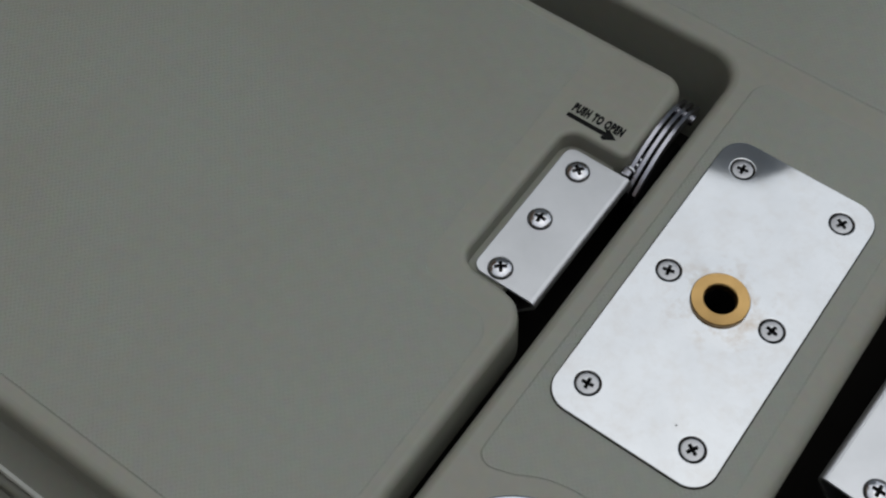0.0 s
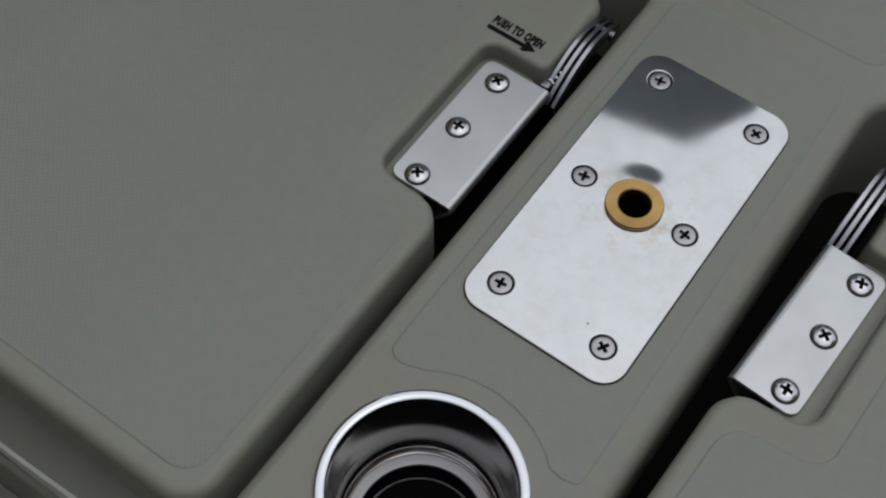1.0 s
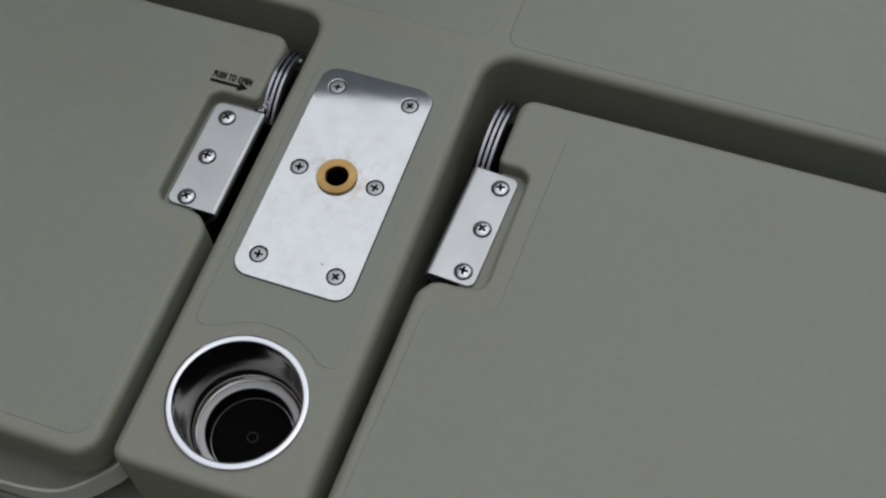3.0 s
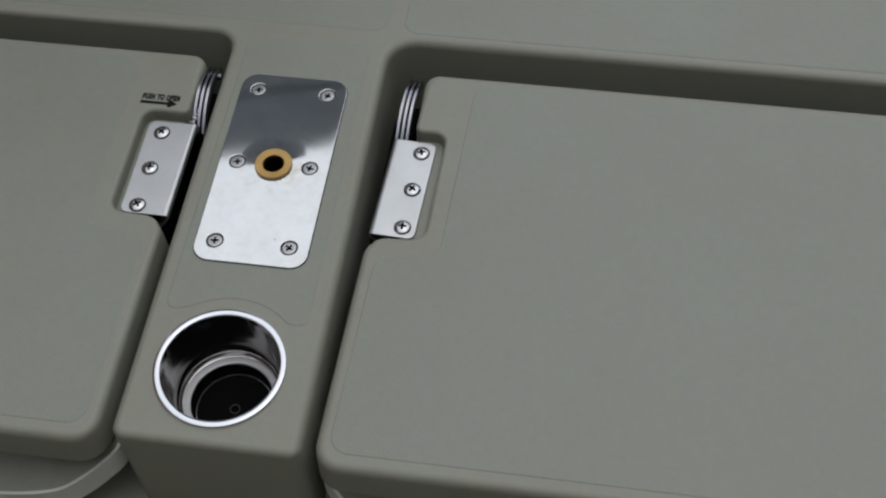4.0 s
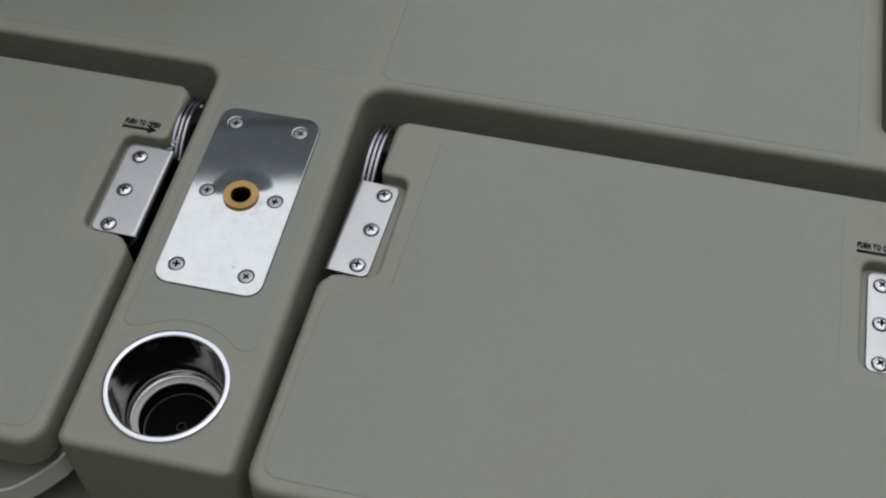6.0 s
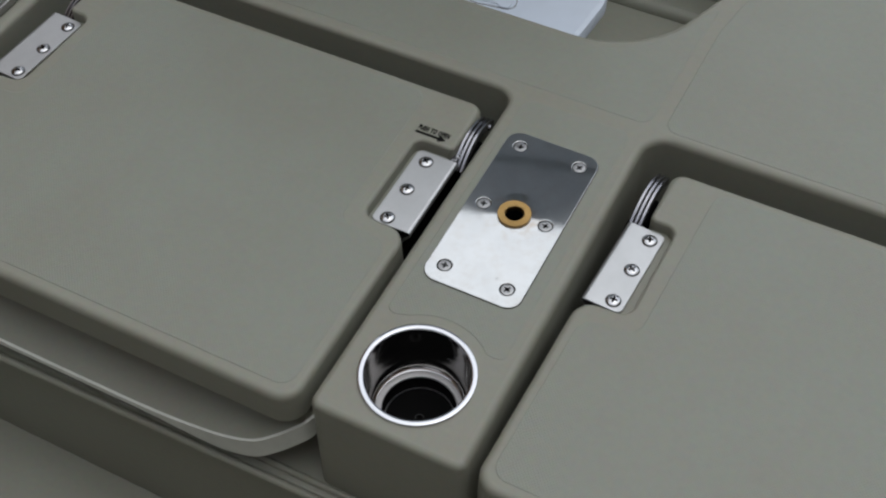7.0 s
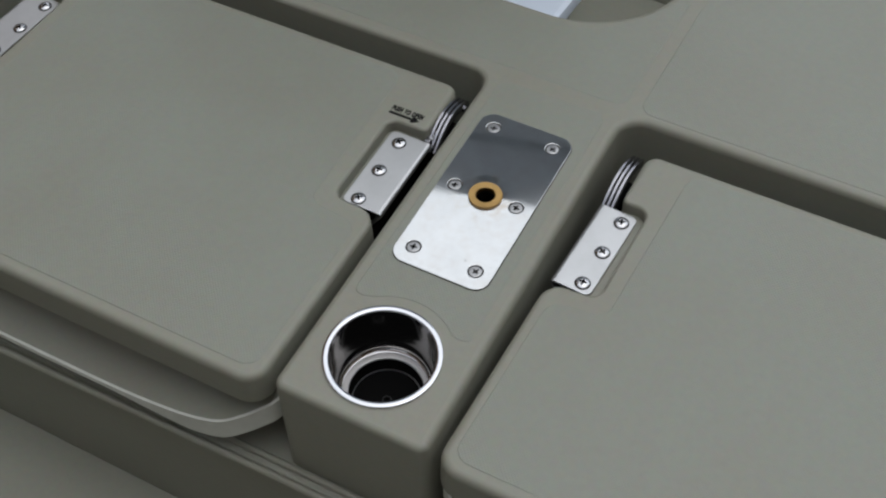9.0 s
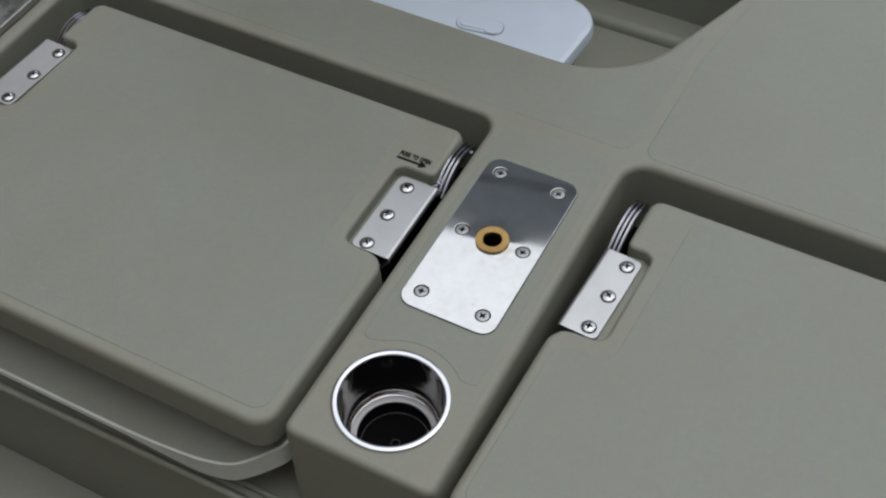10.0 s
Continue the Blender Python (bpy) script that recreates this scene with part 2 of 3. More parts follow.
PALE = plain("pale_label", (0.15, 0.137, 0.120), 0.6, 60, 0.05)


# ---- building blocks ----
def rounded(points, steps=8):
    """A closed outline from corners (x, y, radius), counter-clockwise."""
    out, n = [], len(points)
    for i, (x, y, r) in enumerate(points):
        p, a, c = Vector((x, y)), Vector(points[i - 1][:2]), Vector(points[(i + 1) % n][:2])
        u, v = (a - p).normalized(), (c - p).normalized()
        turn = u.angle(v)
        if r <= 0 or turn > 3.12:
            out.append(p)
            continue
        cut = min(r / math.tan(turn / 2), (a - p).length * 0.49, (c - p).length * 0.49)
        rad = cut * math.tan(turn / 2)
        mid = p + (u + v).normalized() * (rad / math.sin(turn / 2))
        s, e = p + u * cut - mid, p + v * cut - mid
        sweep = s.angle_signed(e)
        for k in range(steps + 1):
            t = -sweep * k / steps
            out.append(mid + Vector((s.x * math.cos(t) - s.y * math.sin(t), s.x * math.sin(t) + s.y * math.cos(t))))
    return out


def circle(x, y, r, n=48):
    return [Vector((x + r * math.cos(2 * math.pi * k / n), y + r * math.sin(2 * math.pi * k / n))) for k in range(n)]


def cross_outline(x, y, arm, w):
    a, b = arm, w
    pts = [(a, -b), (a, b), (b, b), (b, a), (-b, a), (-b, b), (-a, b), (-a, -b), (-b, -b), (-b, -a), (b, -a), (b, -b)]
    return [Vector((x + px, y + py)) for px, py in pts]


def inset(loop, d):
    """The outline moved inwards by d (outwards where d is negative); d: a length, or one for each corner."""
    out, n = [], len(loop)
    ds = d if isinstance(d, list) else [d] * n
    for i, p in enumerate(loop):
        e0, e1 = (p - loop[i - 1]), (loop[(i + 1) % n] - p)
        n0, n1 = Vector((-e0.y, e0.x)).normalized(), Vector((-e1.y, e1.x)).normalized()
        m = n0 + n1
        if m.length < 1e-6:
            m = n0
        m.normalize()
        out.append(p + m * (ds[i] / max(0.35, m.dot(n0))))
    return out


def ring(bm, loop, z):
    return [bm.verts.new((p.x, p.y, z)) for p in loop]


def bridge(bm, a, b):
    n = len(a)
    for i in range(n):
        f = bm.faces.new((a[i], b[i], b[(i + 1) % n], a[(i + 1) % n]))
        f.smooth = True


def slab(bm, loop, top, bottom, r, holes=(), hole_r=None, steps=4, draft=0.0, floor=True, hole_bottom=None):
    """A plate with a rounded upper edge, holes through it, and walls that lean out by draft."""
    tops = []
    for k, outline in enumerate((loop, *holes)):
        sign, rad = (1, r) if k == 0 else (-1, r if hole_r is None else hole_r)
        low = bottom if k == 0 or hole_bottom is None else hole_bottom
        rads = [rad(p) if callable(rad) else rad for p in outline]
        rows = [ring(bm, inset(outline, [sign * q for q in rads]), top)]
        if max(rads) > 0:
            for s in range(1, steps + 1):
                a = math.pi / 2 * s / steps
                line = inset(outline, [sign * q * (1 - math.sin(a)) for q in rads])
                rows.append([bm.verts.new((p.x, p.y, top - q * (1 - math.cos(a)))) for p, q in zip(line, rads)])
        rows.append(ring(bm, inset(outline, -sign * draft), low))
        for a, b in zip(rows, rows[1:]):
            bridge(bm, a, b) if k == 0 else bridge(bm, b, a)
        tops.append(rows[0])
        if k == 0 and floor:
            bm.faces.new(rows[-1][::-1])
    if not holes:
        bm.faces.new(tops[0])
    else:
        edges = set()
        for row in tops:
            for i in range(len(row)):
                edges.add(bm.edges.get((row[i], row[(i + 1) % len(row)])))
        got = bmesh.ops.triangle_fill(bm, use_beauty=True, use_dissolve=False, edges=list(edges), normal=(0, 0, 1))
        for f in got["geom"]:
            if isinstance(f, bmesh.types.BMFace) and f.normal.z < 0:
                f.normal_flip()
    return bm


def lathe(bm, profile, x=0.0, y=0.0, n=64):
    """Turn (radius, z) rows round the upright axis."""
    rows = [[bm.verts.new((x + r * math.cos(2 * math.pi * k / n), y + r * math.sin(2 * math.pi * k / n), z)) for k in range(n)] for r, z in profile]
    for a, b in zip(rows, rows[1:]):
        for i in range(n):
            bm.faces.new((a[i], b[i], b[(i + 1) % n], a[(i + 1) % n])).smooth = True
    return rows


def tube(bm, path, r, n=10):
    rows = []
    for i, p in enumerate(path):
        t = (Vector(path[min(i + 1, len(path) - 1)]) - Vector(path[max(i - 1, 0)])).normalized()
        side = t.cross(Vector((0, 0, 1)) if abs(t.z) < 0.9 else Vector((1, 0, 0))).normalized()
        up = side.cross(t)
        rows.append([bm.verts.new(Vector(p) + side * r * math.cos(2 * math.pi * k / n) + up * r * math.sin(2 * math.pi * k / n)) for k in range(n)])
    for a, b in zip(rows, rows[1:]):
        for i in range(n):
            bm.faces.new((a[i], a[(i + 1) % n], b[(i + 1) % n], b[i])).smooth = True
    bm.faces.new(rows[0][::-1])
    bm.faces.new(rows[-1])
    return bm


def box(bm, x0, x1, y0, y1, z0, z1, r=0.0):
    return slab(bm, rounded([(x0, y0, r), (x1, y0, r), (x1, y1, r), (x0, y1, r)]), z1, z0, min(r, 0.004) if r else 0.0)


def mesh_of(name, bm, mat):
    bmesh.ops.recalc_face_normals(bm, faces=bm.faces)
    for e in bm.edges:
        if len(e.link_faces) == 2 and e.calc_face_angle(0) > radians(38):
            e.smooth = False
    me = bpy.data.meshes.new(name)
    bm.to_mesh(me)
    bm.free()
    me.materials.append(mat)
    return me


def part(name, bm, mat, parent=None, label=""):
    ob = new(name, mesh_of(name, bm, mat))
    if parent is not None:
        ob.parent = parent
    return tagged(ob, label)


def thing(name, label, category, group=""):
    return tagged(new(name), label, category, group)


def structure(name, bm, mat, label="", category=""):
    return tagged(part(name, bm, mat), label, category, kind="structure")


# ---- the moulded seat deck ----
DECK = -0.002
LID = -0.004
CUP = (0.0010, -0.1855)

deck_outline = rounded([
    (-0.586, -0.2480, 0.006), (-0.5670, -0.2480, 0.006), (-0.5670, 0.1410, 0.022), (-0.0650, 0.1425, 0.020), (-0.0650, -0.2480, 0.010),
    (0.0725, -0.2480, 0.010), (0.0725, 0.1475, 0.024), (0.5700, 0.1470, 0.026), (0.5700, -0.2480, 0.006), (0.5865, -0.2480, 0.006),
    (0.5870, 0.0600, 0.05), (0.5900, 0.1600, 0.034), (0.5725, 0.1890, 0.032), (0.5290, 0.1965, 0.012), (0.5220, 0.9500, 0.02), (-0.586, 0.9500, 0.02)])
well = rounded([(-0.560, 0.2455, 0.03), (0.0235, 0.2460, 0.105), (0.1170, 0.5050, 0.03), (-0.560, 0.5050, 0.03)], 16)


def deck_edge(p):
    """How rounded the deck's upper edge is."""
    if p.x > 0.51 and p.y > 0.155:
        return 0.015
    if p.x > 0.576:
        return 0.007 + 0.008 * min(1.0, max(0.0, (p.y - 0.05) / 0.105))
    return 0.0075 if 0.05 < p.x < 0.53 and p.y > -0.24 else 0.0055


bm = bmesh.new()
slab(bm, deck_outline, DECK, -0.339, deck_edge, holes=[circle(*CUP, 0.0450), circle(0.0004, 0.0, 0.0124, 32), well], hole_r=lambda p: 0.006 if p.y > 0.2 else 0.0015, draft=0.002, floor=False)
structure("seat_deck", bm, SMOOTH, "taupe moulded plastic seat deck with recesses", "deck")

bm = bmesh.new()
box(bm, -0.5960, 0.5150, 0.1500, 0.9400, -0.145, -0.140)
structure("well_floor", bm, SMOOTH, "taupe plastic floor of the rear storage well", "floor")

bm = bmesh.new()
slab(bm, rounded([(-0.55, 0.4640, 0.013), (0.118, 0.4640, 0.013), (0.140, 0.5500, 0.013), (-0.55, 0.5500, 0.013)]), -0.1280, -0.1398, 0.011)
structure("well_ledge", bm, SMOOTH, "rounded ledge at the back of the storage well", "ledge")

bm = bmesh.new()
box(bm, -0.5960, 0.5860, -0.2450, 0.1490, -0.210, -0.200)
structure("recess_floor", bm, SMOOTH, "shaded taupe plastic bottom of the lid recesses", "floor")

bm = bmesh.new()
slab(bm, rounded([(-0.80, -0.2640, 0.0), (0.80, -0.2640, 0.0), (0.80, -0.1200, 0.0), (-0.80, -0.1200, 0.0)]), -0.1270, -0.340, 0.0055)
structure("seat_riser", bm, SMOOTH, "taupe plastic front face of the seat", "wall")
bm = bmesh.new()
tube(bm, [(-0.80, -0.2530, -0.1262), (0.80, -0.2530, -0.1262)], 0.0034)
structure("front_ridge", bm, SMOOTH, "narrow moulded ridge along the seat front", "trim")
bm = bmesh.new()
tube(bm, [(-0.80, -0.2790, -0.1255), (-0.06, -0.2668, -0.1255), (0.80, -0.2668, -0.1255)], 0.0038)
structure("front_bead", bm, SMOOTH, "narrow moulded bead along the seat front", "trim")

bm = bmesh.new()
box(bm, -0.80, 0.80, -2.2, -0.2645, -0.34, -0.298)
structure("boat_floor", bm, SMOOTH, "taupe moulded cockpit floor below the seat", "floor")

bm = bmesh.new()
rows = []
for k in range(41):
    y = -0.262 + 1.2 * k / 40
    rows.append([bm.verts.new((x, y, z)) for x, z in ((0.505, -0.100), (0.596, -0.100), (0.612, -0.097), (0.626, -0.090), (0.700, -0.060))])
for a, c in zip(rows, rows[1:]):
    for k in range(4):
        bm.faces.new((a[k], a[k + 1], c[k + 1], c[k])).smooth = True
structure("side_channel_floor", bm, SMOOTH, "taupe plastic bottom of the side channel", "floor")

for side, name in ((1, "gunwale_east"), (-1, "gunwale_west")):
    bm = bmesh.new()
    if side > 0:
        pts = [(0.645, -2.2, 0), (0.80, -2.2, 0), (0.80, 0.95, 0), (0.5690, 0.95, 0), (0.5690, 0.2780, 0.013), (0.6330, 0.2560, 0.040), (0.638, 0.05, 0.15)]
    else:
        pts = [(-0.80, -2.2, 0), (-0.640, -2.2, 0), (-0.640, 0.95, 0), (-0.80, 0.95, 0)]
    if side > 0:
        slab(bm, rounded(pts, 10), 0.0, -0.14, 0.012, draft=0.031)
        box(bm, 0.612, 0.7995, -2.199, 0.949, -0.339, -0.1405)
    else:
        slab(bm, rounded(pts), 0.0, -0.34, 0.012)
    structure(name, bm, SMOOTH, "rounded taupe plastic gunwale beside the seat", "gunwale")

# black sheets added as shade at the bottom of the gaps round the lids
for name, (x0, x1) in (("gap_shade_west", (-0.5800, -0.0600)), ("gap_shade_east", (0.0700, 0.5780))):
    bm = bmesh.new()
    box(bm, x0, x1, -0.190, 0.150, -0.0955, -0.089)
    structure(name, bm, GAP_BLACK, "black sheet standing in for shade in a lid gap", "seal")


# non-slip panels moulded into the deck
def grip_panel(name, loop, z, height=0.0005):
    bm = bmesh.new()
    slab(bm, loop, z + height, z - 0.001, 0.0002, steps=2, draft=0.004)
    return structure(name, bm, GRAIN, "grained non-slip panel moulded into the taupe deck", "panel")


grip_panel("deck_panel_east", rounded([(0.0812, 0.1575, 0.013), (0.505, 0.1580, 0.012), (0.505, 0.93, 0.02), (0.1280, 0.93, 0.02), (0.1280, 0.52, 0.03), (0.0980, 0.40, 0.05), (0.0835, 0.31, 0.05)]), DECK)
arc = [(CUP[0] + 0.0590 * math.cos(radians(a)), CUP[1] + 0.0590 * math.sin(radians(a)), 0.0) for a in range(46, 130, 6)]
console_panel = rounded([(-0.0522, -0.1432, 0.008)] + arc[::-1] + [(0.0485, -0.1440, 0.005), (0.0572, -0.1425, 0.006), (0.0560, 0.1395, 0.012), (-0.0510, 0.1385, 0.012)])
bm = bmesh.new()
slab(bm, console_panel, DECK + 0.0005, DECK - 0.0008, 0.0003, steps=2, holes=[circle(0.0004, 0.0, 0.0166, 32)], hole_r=0.0002, draft=0.0035, floor=False)
structure("console_panel", bm, GRAIN, "grained non-slip panel round the steel plate", "panel")
grip_panel("deck_panel_west", rounded([(-0.565, 0.1565, 0.012), (0.0652, 0.1575, 0.012), (0.0690, 0.2900, 0.03), (0.0722, 0.3500, 0.002), (0.0530, 0.3050, 0.03), (0.0250, 0.2620, 0.06), (-0.0100, 0.2365, 0.06), (-0.565, 0.2340, 0.010)]), DECK)


# ---- screws ----
def screw_mesh(radius, dome):
    """A cross-head screw; its upper face at z = 0 on the rim."""
    bm = bmesh.new()
    slab(bm, circle(0, 0, radius, 32), 0.0, -0.0022, 0.0004, holes=[cross_outline(0, 0, radius * 0.54, radius * 0.155)], hole_r=0.00012, hole_bottom=-0.0021, steps=2, floor=False)
    bmesh.ops.subdivide_edges(bm, edges=[e for e in bm.edges if e.calc_length() > radius * 0.3], cuts=2)
    for v in bm.verts:
        q = min(1.0, v.co.xy.length / radius)
        v.co.z += dome * (1 - q * q) if v.co.z > -0.002 else 0.0
    for f in bm.faces:
        f.smooth = dome > 0
    return bm


def screw(name, radius, dome, at, turn, parent, label="", mat=SCREW):
    ob = part(name, screw_mesh(radius, dome), mat, parent, label)
    ob.matrix_local = pose(*at, 0, 0, turn)
    # black disc gives the cross recess its shade
    bm = bmesh.new()
    bm.faces.new([bm.verts.new((p.x, p.y, -0.0013 + dome * 0.75)) for p in circle(0, 0, radius * 0.55, 16)])
    part("drive", bm, BLACK, ob, "black disc standing in for shade in the cross recess")
    return ob


# ---- steel plate with its bronze bushing ----
plate = thing("mounting_plate", "rounded polished steel plate screwed to the console", "plate")
plate.matrix_world = pose(0.0, 0.0, 0.0)
PLATE_SCREWS = [(-0.0295, 0.0774), (0.0295, 0.0774), (-0.0299, 0.0004), (0.0299, 0.0004), (-0.0295, -0.0774), (0.0295, -0.0774)]
bm = bmesh.new()
slab(bm, rounded([(-0.0450, -0.0958, 0.0135), (0.0455, -0.0958, 0.0135), (0.0455, 0.0945, 0.0135), (-0.0450, 0.0945, 0.0135)], 10), 0.0, -0.0022, 0.0006,
     holes=[circle(x, y, 0.0064, 32) for x, y in PLATE_SCREWS] + [circle(0.0004, 0.0, 0.0122, 40)], hole_r=0.0009, steps=3, floor=False)
part("plate", bm, STEEL, plate)
# thin dark layer, slightly larger than the plate
bm = bmesh.new()
slab(bm, rounded([(-0.0453, -0.0962, 0.0138), (0.0459, -0.0962, 0.0138), (0.0459, 0.0949, 0.0138), (-0.0453, 0.0949, 0.0138)], 10), -0.0013, -0.0023, 0.0002, holes=[circle(0.0004, 0.0, 0.0123, 40)], hole_r=0.0001, steps=1, floor=False)
part("dark_edge", bm, BLACK, plate, "thin dark line round the plate's edge")
for (x, y), turn in zip(PLATE_SCREWS, (8, -28, 12, -12, 6, -30)):
    screw("screw", 0.0058, 0.0003, (x, y, -0.0003), turn, plate, "", FLAT)
    # black ring that puts shade into the gap round the screw
    bm = bmesh.new()
    lathe(bm, [(0.0040, -0.0011), (0.0070, -0.0011)], x, y, 32)
    part("shade_ring", bm, BLACK, plate, "black ring standing in for shade in the screw gap")
bm = bmesh.new()
lathe(bm, [(0.0120, -0.002), (0.0149, -0.0002), (0.0152, 0.0002), (0.0152, 0.0018), (0.0148, 0.0023), (0.0090, 0.0023), (0.0084, 0.0018), (0.0083, -0.003)], 0.0004, 0.0, 48)
part("bushing", bm, BRASS, plate, "worn bronze flanged bushing")
bm = bmesh.new()
lathe(bm, [(0.0006, -0.0001), (0.0005, 0.0002), (0.0001, 0.0003)], 0.0170, -0.0712, 10)
part("fleck", bm, SMOKED, plate, "small dark speck of dirt")
# tube and cap coloured black so that the hole reads as deep shade
bm = bmesh.new()
rows = lathe(bm, [(0.0083, -0.003), (0.0083, -0.055), (0.0001, -0.055)], 0.0004, 0.0, 32)
part("socket", bm, BLACK, plate, "black lining standing in for shade in the empty socket")

# ---- cup holder ----
cup = thing("cup_holder", "polished stepped stainless steel cup holder sunk into console", "cup holder")
cup.matrix_world = pose(*CUP, DECK)
bm = bmesh.new()
lathe(bm, [(0.0444, -0.0015), (0.0483, -0.0004), (0.0485, 0.0004), (0.0485, 0.0017), (0.0483, 0.0022), (0.0477, 0.0025), (0.0460, 0.0026), (0.0443, 0.0025), (0.0437, 0.0021), (0.0434, 0.0010),
           (0.0433, -0.001), (0.0431, -0.004)], 0, 0, 96)
part("rim", bm, CHROME, cup)
bm = bmesh.new()
lathe(bm, [(0.0431, -0.004), (0.0429, -0.0300), (0.0424, -0.0400), (0.0414, -0.0450), (0.0398, -0.0482), (0.0382, -0.0500), (0.0370, -0.0506)], 0, 0, 96)
part("wall", bm, CUPWALL, cup, "burnished steel inner wall")
bm = bmesh.new()
lathe(bm, [(0.0370, -0.0506), (0.0368, -0.0516), (0.0364, -0.0517), (0.0362, -0.0508), (0.0332, -0.0509), (0.0325, -0.0510), (0.0316, -0.0514), (0.0314, -0.0530)], 0, 0, 96)
part("step", bm, STEP, cup, "satin steel step ring")
bm = bmesh.new()
lathe(bm, [(0.0314, -0.0530), (0.0311, -0.0650), (0.0305, -0.0662), (0.0295, -0.0666), (0.0040, -0.0670), (0.0033, -0.0670), (0.0030, -0.0698), (0.0001, -0.0698)], 0, 0, 96)
part("well", bm, BLACK, cup, "black lower part of the cup")
bm = bmesh.new()
lathe(bm, [(0.0302, -0.0664), (0.0299, -0.0658), (0.0295, -0.0658), (0.0292, -0.0664)], 0, 0, 96)
part("floor_ring", bm, SATIN, cup, "thin steel line round the bottom")
bm = bmesh.new()
lathe(bm, [(0.0042, -0.0669), (0.0039, -0.0665), (0.0034, -0.0665), (0.0031, -0.0670)], 0, 0, 32)
part("dimple_ring", bm, DIMPLE_SHADE, cup, "small grey ring in the bottom")


# ---- lids ----
def text_mesh(body, size, mat):
    cu = bpy.data.curves.new("print", "FONT")
    cu.body, cu.size, cu.extrude, cu.offset = body, size, 0.0001, size * 0.072
    cu.space_character = 1.2
    cu.align_x, cu.align_y = "LEFT", "BOTTOM_BASELINE"
    tmp = new("print", cu)
    dg = bpy.context.evaluated_depsgraph_get()
    me = bpy.data.meshes.new_from_object(tmp.evaluated_get(dg))
    bpy.data.objects.remove(tmp)
    xs = [v.co.x for v in me.vertices]
    w = max(xs) - min(xs)
    me.materials.clear()
    me.materials.append(mat)
    return me, min(xs), w


def hatch_lid(tab, m):
    """A closed lid; tab is how far its hinge corner reaches towards +x."""
    lid = thing("hatch_lid", "closed taupe plastic hatch lid with grained top, lying in its recess", "hatch lid", "hatch lids of the seat")
    lid_loop = rounded([(0.2387, -0.2530, 0.020), (0.2387, -0.0560, 0.018), (0.1922, -0.0540, 0.011), (0.1922, 0.0500, 0.010), (tab - 0.0007, 0.0500, 0.006), (tab, 0.1168, 0.013),
                        (-0.2140, 0.1165, 0.013), (-0.2140, 0.0520, 0.006), (-0.1882, 0.0520, 0.010), (-0.1912, -0.0540, 0.012), (-0.2355, -0.0560, 0.018), (-0.2415, -0.2530, 0.020)], 8)
    bm = bmesh.new()
    slab(bm, lid_loop, 0.0, -0.034, lambda p: 0.0034 if -0.06 < p.y < 0.08 else 0.0050 if -0.225 < p.y < 0.0 else 0.0065, steps=6, draft=0.001)
    part("shell", bm, SMOOTH, lid)
    base_loop = rounded([(0.2330, -0.2420, 0.016), (0.2330, -0.0600, 0.012), (0.2170, -0.0590, 0.003), (tab - 0.0065, 0.0480, 0.003), (tab - 0.0065, 0.1120, 0.010), (-0.2105, 0.1120, 0.010), (-0.2115, -0.0590, 0.003), (-0.2300, -0.0600, 0.012), (-0.2355, -0.2420, 0.016)], 6)
    bm = bmesh.new()
    slab(bm, base_loop, -0.0126, -0.018, 0.002, steps=3)
    part("base", bm, SMOOTH, lid)
    # black layer and deeper block, added to keep the lid gaps dark
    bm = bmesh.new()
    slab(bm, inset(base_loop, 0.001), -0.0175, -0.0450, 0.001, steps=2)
    part("seal", bm, GAP_BLACK, lid, "black layer under the shell, added to darken the gap")
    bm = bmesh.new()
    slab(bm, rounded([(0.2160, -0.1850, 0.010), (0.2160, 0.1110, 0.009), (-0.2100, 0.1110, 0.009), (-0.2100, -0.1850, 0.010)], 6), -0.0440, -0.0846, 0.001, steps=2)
    part("shade_skirt", bm, GAP_BLACK, lid, "black block under the lid, added to darken the gap")
    panel_loop = rounded([(0.2280, -0.2400, 0.014), (0.2280, -0.0740, 0.016), (0.1760, -0.0700, 0.014), (0.1740, 0.1070, 0.016), (-0.1700, 0.1070, 0.016), (-0.1770, -0.0700, 0.014), (-0.2250, -0.0740, 0.016), (-0.2310, -0.2400, 0.014)], 8)
    bm = bmesh.new()
    slab(bm, panel_loop, 0.0005, -0.0008, 0.0003, steps=2, draft=0.0035)
    part("grip_panel", bm, GRAIN, lid, "grained non-slip lid panel")
    me, x0, w = text_mesh("PUSH TO OPEN", 0.0078, INK)
    words = tagged(new("lettering", me), "black printed words push to open")
    words.parent = lid
    words.matrix_local = Matrix.Translation((0.1868, 0.0612, 0.0002)) @ Matrix.Diagonal((0.0325 / w, 1.0, 1, 1)) @ Matrix.Translation((-x0, 0, 0))
    bm = bmesh.new()
    slab(bm, [Vector((p[0] + 0.0034, p[1] + 0.0012)) for p in ((0.1830, 0.0549), (0.2075, 0.0549), (0.2060, 0.0534), (0.2084, 0.0524), (0.2148, 0.0563), (0.2084, 0.0602), (0.2060, 0.0592), (0.2075, 0.0577), (0.1830, 0.0577))], 0.00025, -0.0002, 0.0)
    part("arrow", bm, INK, lid, "black printed arrow")
    lid.matrix_world = m


hatch_lid(0.2305, pose(-0.3142, -0.0015, LID))
hatch_lid(0.2235, pose(0.3220, 0.0000, LID))


